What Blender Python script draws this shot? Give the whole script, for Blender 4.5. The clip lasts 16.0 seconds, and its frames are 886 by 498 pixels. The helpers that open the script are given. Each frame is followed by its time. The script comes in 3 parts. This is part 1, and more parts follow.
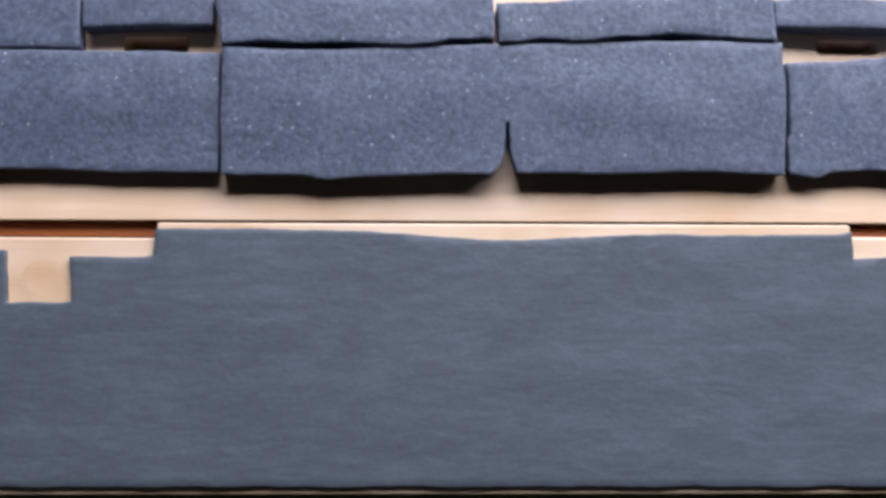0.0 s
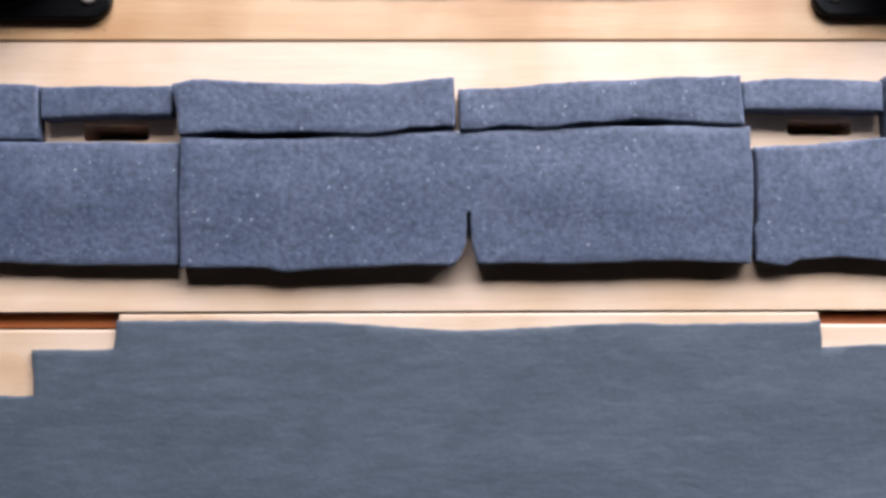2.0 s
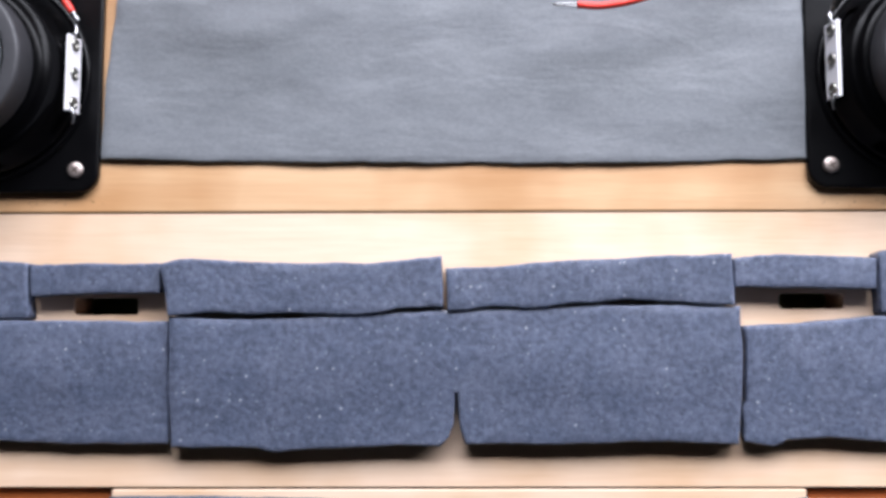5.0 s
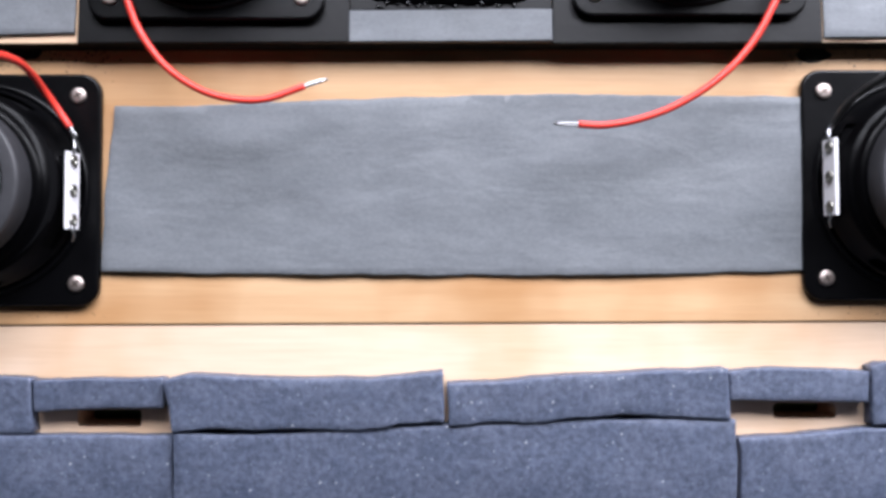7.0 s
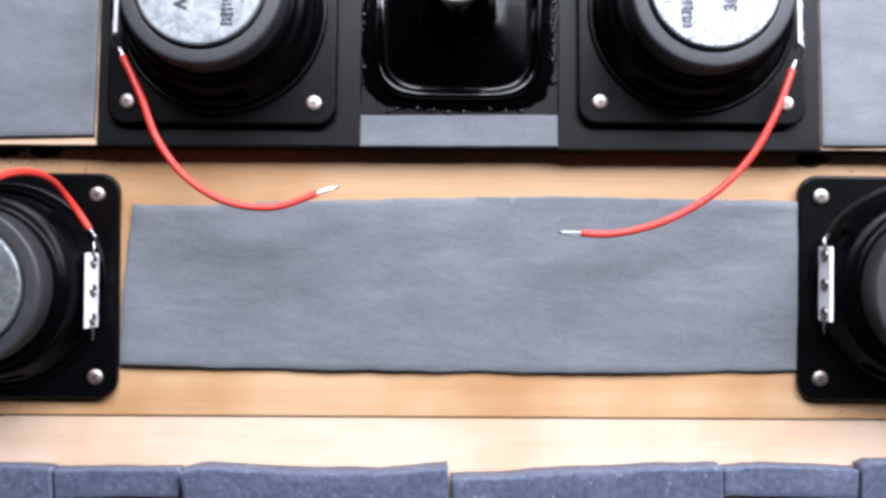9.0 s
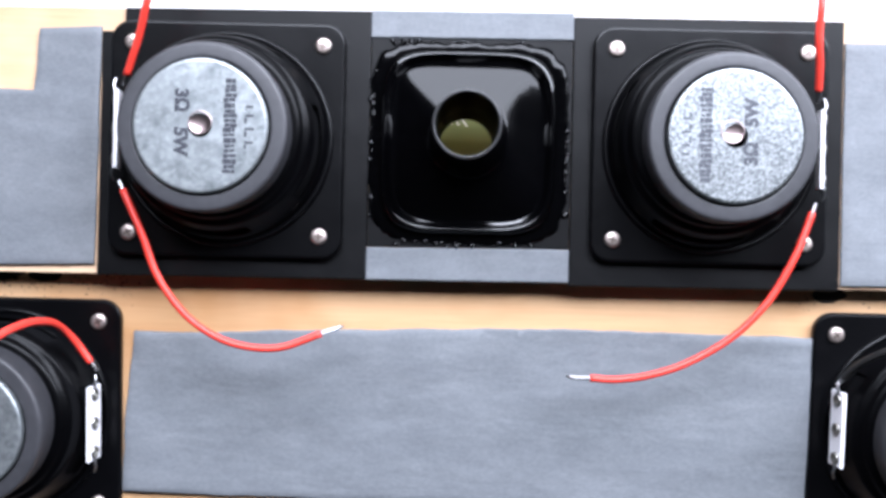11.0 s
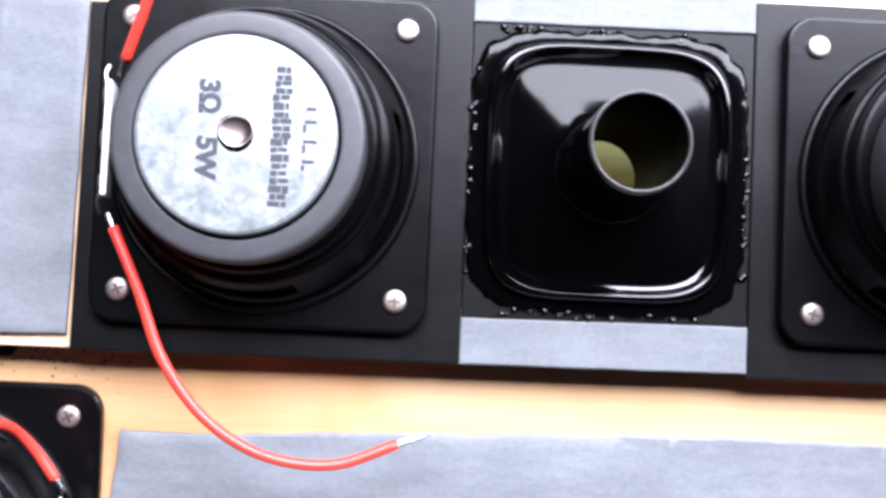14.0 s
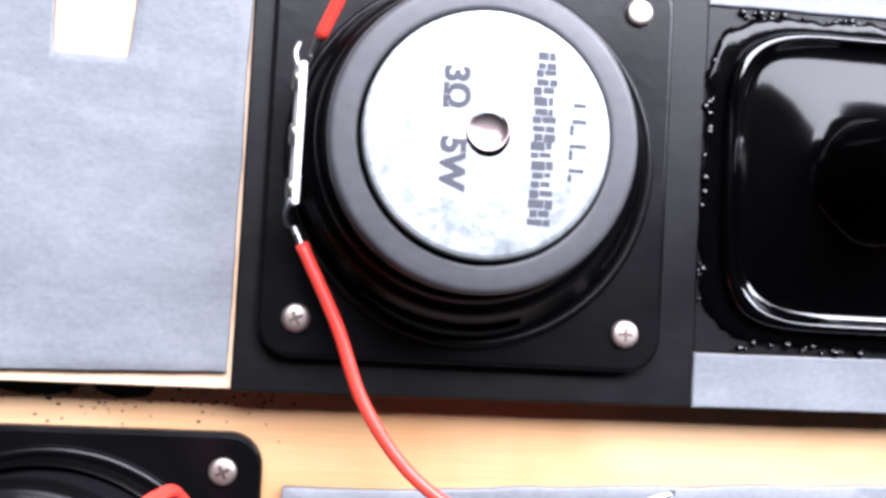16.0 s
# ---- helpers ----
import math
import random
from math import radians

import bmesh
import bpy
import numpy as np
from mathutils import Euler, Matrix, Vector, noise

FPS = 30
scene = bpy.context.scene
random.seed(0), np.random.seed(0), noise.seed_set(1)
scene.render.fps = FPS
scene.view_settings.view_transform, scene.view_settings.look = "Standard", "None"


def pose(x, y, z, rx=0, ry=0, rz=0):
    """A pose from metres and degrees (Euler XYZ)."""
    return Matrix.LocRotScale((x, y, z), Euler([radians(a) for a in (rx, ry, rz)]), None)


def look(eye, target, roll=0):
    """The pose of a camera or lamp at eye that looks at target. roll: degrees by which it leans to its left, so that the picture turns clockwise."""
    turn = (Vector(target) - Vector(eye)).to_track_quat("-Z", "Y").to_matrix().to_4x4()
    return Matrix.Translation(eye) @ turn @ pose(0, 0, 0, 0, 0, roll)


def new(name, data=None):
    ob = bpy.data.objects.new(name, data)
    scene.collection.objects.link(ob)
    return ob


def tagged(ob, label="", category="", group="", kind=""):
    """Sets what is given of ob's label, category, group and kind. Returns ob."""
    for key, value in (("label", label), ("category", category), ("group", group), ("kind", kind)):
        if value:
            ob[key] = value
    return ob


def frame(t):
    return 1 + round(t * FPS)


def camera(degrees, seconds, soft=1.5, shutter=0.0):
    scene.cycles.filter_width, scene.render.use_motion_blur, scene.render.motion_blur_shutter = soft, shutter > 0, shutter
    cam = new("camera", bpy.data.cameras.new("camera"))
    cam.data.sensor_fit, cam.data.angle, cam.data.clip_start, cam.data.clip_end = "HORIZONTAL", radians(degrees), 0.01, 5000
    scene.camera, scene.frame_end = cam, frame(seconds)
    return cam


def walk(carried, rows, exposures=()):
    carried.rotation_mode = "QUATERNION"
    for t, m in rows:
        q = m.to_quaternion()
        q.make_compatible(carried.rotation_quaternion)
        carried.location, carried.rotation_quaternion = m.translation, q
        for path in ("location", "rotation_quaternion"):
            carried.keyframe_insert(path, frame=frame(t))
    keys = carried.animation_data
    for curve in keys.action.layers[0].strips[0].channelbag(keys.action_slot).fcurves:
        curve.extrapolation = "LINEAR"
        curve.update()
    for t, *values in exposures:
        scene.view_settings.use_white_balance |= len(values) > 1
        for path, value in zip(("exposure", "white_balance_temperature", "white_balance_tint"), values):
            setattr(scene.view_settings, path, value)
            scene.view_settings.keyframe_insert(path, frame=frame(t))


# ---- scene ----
cam = camera(50.00, 16.0, soft=3.35)
# the boards lie flat: the path is kept as if they stood upright, and laid down here
LAY = pose(0, 0, 0.03, -90, 0, 0)
PATH = [
    (0.0, (-0.02232, -0.22054, -0.05106), (-0.01473, 0.02547, -0.00720), 0.07),
    (0.5, (-0.02073, -0.21918, -0.04548), (-0.01387, 0.02711, -0.00315), 0.18),
    (1.0, (-0.01785, -0.21927, -0.03394), (-0.01193, 0.02776, 0.00406), -0.22),
    (1.5, (-0.01103, -0.22101, -0.02611), (-0.00753, 0.02621, 0.01093), 0.13),
    (2.0, (-0.00783, -0.22348, -0.02213), (-0.00592, 0.02390, 0.01396), -0.03),
    (2.5, (-0.00555, -0.22660, -0.01492), (-0.00541, 0.02118, 0.01837), 0.05),
    (3.0, (-0.00374, -0.22754, -0.00346), (-0.00572, 0.02068, 0.02626), 0.10),
    (3.5, (-0.00017, -0.22777, 0.00741), (-0.00315, 0.02062, 0.03560), 0.15),
    (4.0, (-0.00235, -0.22733, 0.01763), (-0.00488, 0.02130, 0.04361), 0.30),
    (6.5, (0.00169, -0.23445, 0.05988), (-0.00079, 0.01513, 0.07420), -0.35),
    (7.0, (-0.00523, -0.23422, 0.07255), (-0.00330, 0.01558, 0.08237), -0.07),
    (7.5, (-0.00754, -0.23924, 0.07956), (-0.00355, 0.01062, 0.08721), -0.40),
    (8.0, (-0.00837, -0.24236, 0.08391), (-0.00663, 0.00755, 0.09044), 0.20),
    (8.5, (-0.00764, -0.24388, 0.09176), (-0.00771, 0.00604, 0.09800), 0.48),
    (9.0, (-0.00581, -0.24282, 0.10384), (-0.00518, 0.00716, 0.10686), 0.53),
    (9.5, (-0.00774, -0.24263, 0.11966), (-0.00708, 0.00737, 0.11817), 0.93),
    (10.0, (-0.00557, -0.24033, 0.14101), (-0.00734, 0.00945, 0.13064), 1.10),
    (12.5, (-0.01293, -0.21509, 0.15910), (-0.01351, 0.03441, 0.14323), 2.44),
    (13.0, (-0.01843, -0.19683, 0.16070), (-0.01838, 0.05275, 0.14635), 2.83),
    (13.5, (-0.02683, -0.18033, 0.15733), (-0.02408, 0.06951, 0.14883), 2.77),
    (14.0, (-0.03447, -0.16648, 0.15417), (-0.02770, 0.08341, 0.15106), 2.71),
    (14.5, (-0.04666, -0.15665, 0.15265), (-0.02973, 0.09278, 0.15313), 3.10),
    (15.0, (-0.06278, -0.14267, 0.15310), (-0.04137, 0.10637, 0.14891), 3.26),
    (15.5, (-0.07748, -0.13853, 0.15412), (-0.04787, 0.10970, 0.15103), 3.49),
    (16.0, (-0.08079, -0.13679, 0.15674), (-0.05061, 0.11131, 0.15077), 3.58),
]
walk(cam, [(t, LAY @ look(eye, target, roll)) for t, eye, target, roll in PATH],
     exposures=[(0, -0.05, 6350, 7), (2, 0.04, 6350, 6), (4, 0.10, 6350, 7), (6.5, 0.17, 6350, 7), (8, 0.11, 6300, 7), (9.5, 0.27, 6100, 6), (10, 0.40, 6000, 5),
                (12.5, 0.62, 6050, 8), (14, 1.15, 6150, 10), (16, 1.14, 6250, 10)])

# ---- light: a room with one window beyond the table's far side ----
world = bpy.data.worlds.new("world")
scene.world = world
world.use_nodes = True
wn = world.node_tree.nodes
sky = wn.new("ShaderNodeTexSky")
sky.sky_type = "NISHITA"
sky.sun_disc = False
sky.sun_elevation, sky.sun_rotation = radians(40), radians(150)
world.node_tree.links.new(sky.outputs["Color"], wn["Background"].inputs["Color"])
wn["Background"].inputs["Strength"].default_value = 0.1


def window_light(name, eye, target, wide, high, power):
    lamp = bpy.data.lights.new(name, "AREA")
    lamp.shape, lamp.size, lamp.size_y, lamp.energy = "RECTANGLE", wide, high, power
    lamp.color = (0.91, 0.895, 1.0)
    ob = new(name, lamp)
    ob.matrix_world = look(eye, target)
    return ob


window_light("window_daylight", (0.38, 0.52, 0.48), (0.38, 0.0, 0.48), 1.2, 0.42, 29)

# ---- materials ----


def material(name, colour, rough=0.6, metal=0.0, spec=0.5):
    m = bpy.data.materials.new(name)
    m.use_nodes = True
    b = m.node_tree.nodes["Principled BSDF"]
    b.inputs["Base Color"].default_value = (*colour, 1)
    b.inputs["Roughness"].default_value = rough
    b.inputs["Metallic"].default_value = metal
    b.inputs["Specular IOR Level"].default_value = spec
    return m


def node(m, kind, **values):
    n = m.node_tree.nodes.new(kind)
    for key, value in values.items():
        n.inputs[key.replace("_", " ")].default_value = value
    return n


def join(m, a, b):
    m.node_tree.links.new(a, b)


def coords(m, stretch=(1, 1, 1), random_shift=False):
    c = node(m, "ShaderNodeTexCoord")
    mp = node(m, "ShaderNodeMapping")
    mp.inputs["Scale"].default_value = stretch
    join(m, c.outputs["Object"], mp.inputs["Vector"])
    if random_shift:
        info = node(m, "ShaderNodeObjectInfo")
        mul = node(m, "ShaderNodeMath")
        mul.operation = "MULTIPLY"
        mul.inputs[1].default_value = 3.0
        join(m, info.outputs["Random"], mul.inputs[0])
        join(m, mul.outputs[0], mp.inputs["Location"])
    return mp.outputs["Vector"]


def grain(m, vec, scale, detail=4.0, rough=0.55, distortion=0.0):
    n = node(m, "ShaderNodeTexNoise", Scale=scale, Detail=detail, Roughness=rough, Distortion=distortion)
    join(m, vec, n.inputs["Vector"])
    return n.outputs["Fac"]


def ramp(m, fac, stops):
    r = node(m, "ShaderNodeValToRGB")
    while len(r.color_ramp.elements) < len(stops):
        r.color_ramp.elements.new(0.5)
    for e, (p, c) in zip(r.color_ramp.elements, stops):
        e.position, e.color = p, (*c, 1)
    join(m, fac, r.inputs["Fac"])
    return r.outputs["Color"]


def mix(m, fac, a, b, blend="MIX"):
    x = node(m, "ShaderNodeMix")
    x.data_type, x.blend_type = "RGBA", blend
    if isinstance(fac, (int, float)):
        x.inputs[0].default_value = fac
    else:
        join(m, fac, x.inputs[0])
    join(m, a, x.inputs[6])
    join(m, b, x.inputs[7])
    return x.outputs[2]


def bump(m, height, strength, distance):
    b = node(m, "ShaderNodeBump", Strength=strength, Distance=distance)
    join(m, height, b.inputs["Height"])
    join(m, b.outputs["Normal"], m.node_tree.nodes["Principled BSDF"].inputs["Normal"])


def paint(m, colour):
    join(m, colour, m.node_tree.nodes["Principled BSDF"].inputs["Base Color"])


def wood(name, light, dark, rough=0.42, stained=(0.86, 0.77, 0.65)):
    m = material(name, light, rough, spec=0.6)
    v = coords(m, (1, 9, 3), True)
    broad = ramp(m, grain(m, v, 7, 3, 0.5, 1.2), [(0.25, dark), (0.7, light)])
    fine = ramp(m, grain(m, coords(m, (1, 22, 6), True), 60, 4, 0.6), [(0.3, (0.93, 0.91, 0.885)), (0.65, (1, 1, 1))])
    stain = ramp(m, grain(m, coords(m, (1, 1, 1), True), 22, 3, 0.6), [(0.32, stained), (0.58, (1, 1, 1))])
    paint(m, mix(m, 1.0, mix(m, 1.0, broad, fine, "MULTIPLY"), stain, "MULTIPLY"))
    bump(m, grain(m, coords(m, (1, 25, 6)), 90, 3), 0.25, 0.0002)
    return m


BIRCH = wood("pale_birch_plywood", (0.78, 0.605, 0.46), (0.70, 0.505, 0.36))
LIGHT_PLY = wood("light_tan_plywood", (0.70, 0.51, 0.35), (0.62, 0.43, 0.28))
PINE = wood("warm_plywood", (0.60, 0.395, 0.225), (0.52, 0.31, 0.16), 0.42, (0.80, 0.69, 0.56))
STAINED = wood("rust_brown_wood", (0.32, 0.095, 0.025), (0.22, 0.06, 0.015))
TABLE = wood("olive_painted_wood", (0.20, 0.25, 0.10), (0.155, 0.195, 0.075))


def felt_material(name, light, dark, fold=0.5, nap=1.0, along=19):
    """Needled felt: cloudy tone, short fibres lying along x (nap: their contrast), soft cross folds."""
    m = material(name, light, 0.55, spec=0.4)
    base = ramp(m, grain(m, coords(m, (2.0, 4.0, 3), True), 14, 5, 0.6, 0.5), [(0.3, dark), (0.7, light)])
    wisp = ramp(m, grain(m, coords(m, (4.0, 11, 5), True), 24, 3, 0.55, 0.3), [(0.36, (0.96, 0.96, 0.965)), (0.54, (1, 1, 1)), (0.74, (1.09, 1.085, 1.08))])
    fibre = ramp(m, grain(m, coords(m, (4, along, 8), True), 36, 4, 0.62, 0.5), [(0.28, (1 - 0.14 * nap,) * 3), (0.52, (1.0, 1.0, 1.0)), (0.76, (1 + 0.19 * nap,) * 3)])
    fuzz = ramp(m, grain(m, coords(m, (1, 1.6, 1)), 900, 3, 0.6), [(0.3, (0.88, 0.88, 0.88)), (0.7, (1.08, 1.08, 1.08))])
    paint(m, mix(m, 1.0, mix(m, 1.0, mix(m, 1.0, base, wisp, "MULTIPLY"), fibre, "MULTIPLY"), fuzz, "MULTIPLY"))
    total = None
    for stretch, scale, weight in (((2.6, 7, 4), 16, fold), ((4.5, along * 0.55, 8), 28, 0.3 * nap), ((1, 1, 1), 900, 0.07)):
        w = node(m, "ShaderNodeMath")
        w.operation = "MULTIPLY"
        w.inputs[1].default_value = weight
        join(m, grain(m, coords(m, stretch, True), scale, 3, 0.55, 0.5), w.inputs[0])
        if total is None:
            total = w.outputs[0]
        else:
            add = node(m, "ShaderNodeMath")
            add.operation = "ADD"
            join(m, total, add.inputs[0])
            join(m, w.outputs[0], add.inputs[1])
            total = add.outputs[0]
    bump(m, total, 0.36, 0.0014)
    return m


FELT = felt_material("grey_felt", (0.158, 0.168, 0.18), (0.132, 0.142, 0.154), 0.7, 0.5, 10)
PRESSED_FELT = felt_material("pressed_grey_felt", (0.158, 0.168, 0.18), (0.134, 0.144, 0.156), 0.5, 0.7, 5)
DARK_FELT = felt_material("dark_blue_grey_felt", (0.086, 0.103, 0.127), (0.070, 0.085, 0.106), 0.18, 1.0, 17)


def foam_material():
    m = material("blue_grey_foam", (0.13, 0.15, 0.23), 0.6, spec=0.4)
    b = m.node_tree.nodes["Principled BSDF"]
    b.inputs["Subsurface Weight"].default_value = 0.5
    b.inputs["Subsurface Radius"].default_value = (1.0, 1.0, 1.0)
    b.inputs["Subsurface Scale"].default_value = 0.003
    cells = grain(m, coords(m, (1, 1, 1), True), 650, 4, 0.7)
    tone = ramp(m, cells, [(0.28, (0.044, 0.054, 0.085)), (0.72, (0.124, 0.144, 0.211))])
    patch = ramp(m, grain(m, coords(m, (1, 1, 1), True), 90, 4, 0.65), [(0.3, (0.80, 0.84, 0.87)), (0.7, (1.12, 1.1, 1.07))])
    spots = node(m, "ShaderNodeTexVoronoi", Scale=520.0, Randomness=1.0)
    join(m, coords(m, (1, 1, 1), True), spots.inputs["Vector"])
    pick = node(m, "ShaderNodeSeparateColor")
    join(m, spots.outputs["Color"], pick.inputs["Color"])
    rare = node(m, "ShaderNodeMath")
    rare.operation = "GREATER_THAN"
    rare.inputs[1].default_value = 0.42
    join(m, pick.outputs["Red"], rare.inputs[0])
    near = node(m, "ShaderNodeMath")
    near.operation = "LESS_THAN"
    near.inputs[1].default_value = 0.175
    join(m, spots.outputs["Distance"], near.inputs[0])
    both = node(m, "ShaderNodeMath")
    both.operation = "MULTIPLY"
    join(m, rare.outputs[0], both.inputs[0])
    join(m, near.outputs[0], both.inputs[1])
    speck = ramp(m, pick.outputs["Green"], [(0.1, (0.11, 0.135, 0.185)), (0.8, (0.16, 0.18, 0.24)), (0.93, (0.24, 0.26, 0.31)), (0.985, (0.32, 0.34, 0.38))])
    paint(m, mix(m, both.outputs[0], mix(m, 1.0, tone, patch, "MULTIPLY"), speck))
    bump(m, cells, 0.45, 0.0005)
    return m


FOAM = foam_material()


def worn(name, colour, rough, bump_scale=700, metal=0.0, spread=0.25, spec=0.5):
    m = material(name, colour, rough, metal, spec)
    v = coords(m)
    lo, hi = tuple(c * (1 - spread) for c in colour), tuple(min(1, c * (1 + spread)) for c in colour)
    paint(m, mix(m, 0.5, ramp(m, grain(m, v, 45, 3), [(0.3, lo), (0.7, hi)]), ramp(m, grain(m, v, 500, 3), [(0.3, lo), (0.7, hi)])))
    r = node(m, "ShaderNodeMapRange")
    r.inputs["To Min"].default_value, r.inputs["To Max"].default_value = rough * 0.8, min(1, rough * 1.25)
    join(m, grain(m, v, 120, 4), r.inputs["Value"])
    join(m, r.outputs["Result"], m.node_tree.nodes["Principled BSDF"].inputs["Roughness"])
    bump(m, grain(m, v, bump_scale, 3), 0.12, 0.0003)
    return m


PLASTIC = worn("black_moulded_plastic", (0.0012, 0.0012, 0.0016), 0.3, spec=0.22)
BASKET = worn("black_basket_plastic", (0.001, 0.001, 0.0013), 0.3, spec=0.1)
GASKET = worn("matt_black_foam_sheet", (0.0014, 0.0014, 0.0018), 0.4, spec=0.24)
RUBBER = worn("black_rubber", (0.034, 0.034, 0.038), 0.48, spec=0.5)
DARK = material("dark_cone_paper", (0.0015, 0.0015, 0.002), 0.9, spec=0.1)
GLOSS = worn("glossy_black_plastic", (0.0006, 0.0006, 0.0008), 0.14, 160, spec=0.14)
WET = worn("wet_black_glue", (0.001, 0.001, 0.0015), 0.08, 300)
SHINE = worn("shiny_black_rim", (0.0006, 0.0006, 0.0008), 0.07, 160, spec=0.5)
GLUE = worn("glossy_black_glue", (0.0008, 0.0008, 0.001), 0.1, 420, spec=0.16)
RIM_GLINT = worn("grey_rim_glint", (0.022, 0.022, 0.023), 0.35, 500, spec=0.5)
BORE = worn("black_tube_bore", (0.0025, 0.0025, 0.002), 0.5, 60, spec=0.05)
STEEL = worn("screw_steel", (0.53, 0.45, 0.41), 0.45, 900, 1.0, 0.15)
RECESS_SHADE = worn("shaded_recess_steel", (0.16, 0.125, 0.11), 0.5, 900, 1.0, 0.15)
ZINC = worn("zinc_plated_steel", (0.50, 0.53, 0.55), 0.42, 1400, 0.75, 0.3)
flakes = node(ZINC, "ShaderNodeTexVoronoi", Scale=1100.0)
join(ZINC, coords(ZINC, (1, 1, 1), True), flakes.inputs["Vector"])
split = node(ZINC, "ShaderNodeSeparateColor")
join(ZINC, flakes.outputs["Color"], split.inputs["Color"])
paint(ZINC, mix(ZINC, 0.75, ramp(ZINC, split.outputs["Red"], [(0.1, (0.19, 0.205, 0.21)), (0.9, (0.50, 0.525, 0.53))]), ramp(ZINC, grain(ZINC, coords(ZINC), 260, 4, 0.6), [(0.3, (0.16, 0.18, 0.187)), (0.7, (0.40, 0.425, 0.435))])))
SCUFFED = worn("scuffed_zinc_plate", (0.45, 0.47, 0.48), 0.42, 1400, 1.0, 0.3)
paint(SCUFFED, ramp(SCUFFED, grain(SCUFFED, coords(SCUFFED), 1500, 3, 0.7), [(0.38, (0.13, 0.14, 0.146)), (0.64, (0.42, 0.44, 0.45))]))
FADED_INK = material("faded_grey_ink", (0.055, 0.058, 0.07), 0.7)
COPPER = worn("pinkish_rivet_steel", (0.36, 0.285, 0.28), 0.34, 900, 1.0, 0.15)
TIN = worn("tinned_solder", (0.43, 0.43, 0.44), 0.28, 1500, 1.0, 0.2)
EYELET = worn("dull_brass_eyelet", (0.30, 0.29, 0.26), 0.4, 900, 1.0, 0.2)
CARD = worn("white_terminal_board", (0.78, 0.76, 0.78), 0.6, 600, 0.0, 0.08)
RED = worn("red_silicone", (0.72, 0.045, 0.03), 0.38, 500, 0.0, 0.12)
BLACKWIRE = worn("black_silicone", (0.015, 0.015, 0.015), 0.4)
INK = material("dark_grey_ink", (0.03, 0.032, 0.042), 0.7)
SMUDGE = worn("black_paint_flecks", (0.02, 0.014, 0.009), 0.8)
EDGE_PAINT_SHADE = worn("black_edge_paint_shade", (0.006, 0.0055, 0.005), 0.7, spec=0.15)
PLASTER = worn("dark_plaster", (0.05, 0.0495, 0.049), 0.9, 60, 0.0, 0.05)
GLARE_SCRATCH_WHITE = worn("glare_scratch_white", (0.86, 0.86, 0.85), 0.8, 500, 0.0, 0.03)
FLOORING = wood("floor_wood", (0.35, 0.22, 0.12), (0.26, 0.16, 0.09))

# ---- shape helpers ----
MM = 0.001


def as_object(name, bm, mat, parent=None, label="", smooth=False):
    me = bpy.data.meshes.new(name)
    bmesh.ops.recalc_face_normals(bm, faces=bm.faces)
    bm.to_mesh(me)
    bm.free()
    if smooth:
        for p in me.polygons:
            p.use_smooth = True
    if mat:
        me.materials.append(mat)
    ob = new(name, me)
    if parent:
        ob.parent = parent
    if label:
        ob["label"] = label
    return ob


def part(name, bm, mat, parent, label="", smooth=False):
    return as_object(name, bm, mat, parent, label, smooth)


def thing(name, label, category, m=Matrix(), group="", kind=""):
    return tagged(place(new(name), m), label, category, group, kind)


def place(ob, m):
    ob.matrix_basis = m
    return ob


def soften(ob, width, segments=2):
    mod = ob.modifiers.new("bevel", "BEVEL")
    mod.width, mod.segments, mod.limit_method, mod.angle_limit = width, segments, "ANGLE", radians(40)
    return ob


def refine(points, step, jitter, seed):
    """An outline cut into short steps, with a hand-cut waver."""
    out = []
    n = len(points)
    for i in range(n):
        a, b = Vector((*points[i], 0)), Vector((*points[(i + 1) % n], 0))
        k = max(1, int((b - a).length / step))
        side = (b - a).normalized().cross(Vector((0, 0, 1)))
        for j in range(k):
            p = a.lerp(b, j / k)
            w = jitter * (noise.noise(Vector((p.x * 0.11, p.y * 0.11, seed))) + 0.5 * noise.noise(Vector((p.x * 0.5, p.y * 0.5, seed + 7))))
            if j == 0:
                w *= 0.3
            out.append((p.x + side.x * w, p.y + side.y * w))
    return out


def rounded(w, h, r, cx=0.0, cy=0.0, k=7):
    """A rectangle's outline with round corners, in millimetres."""
    pts = []
    for qx, qy, a0 in ((1, 1, 0), (-1, 1, 90), (-1, -1, 180), (1, -1, 270)):
        for i in range(k + 1):
            a = radians(a0 + 90 * i / k)
            pts.append((cx + qx * (w / 2 - r) + r * math.cos(a), cy + qy * (h / 2 - r) + r * math.sin(a)))
    return pts


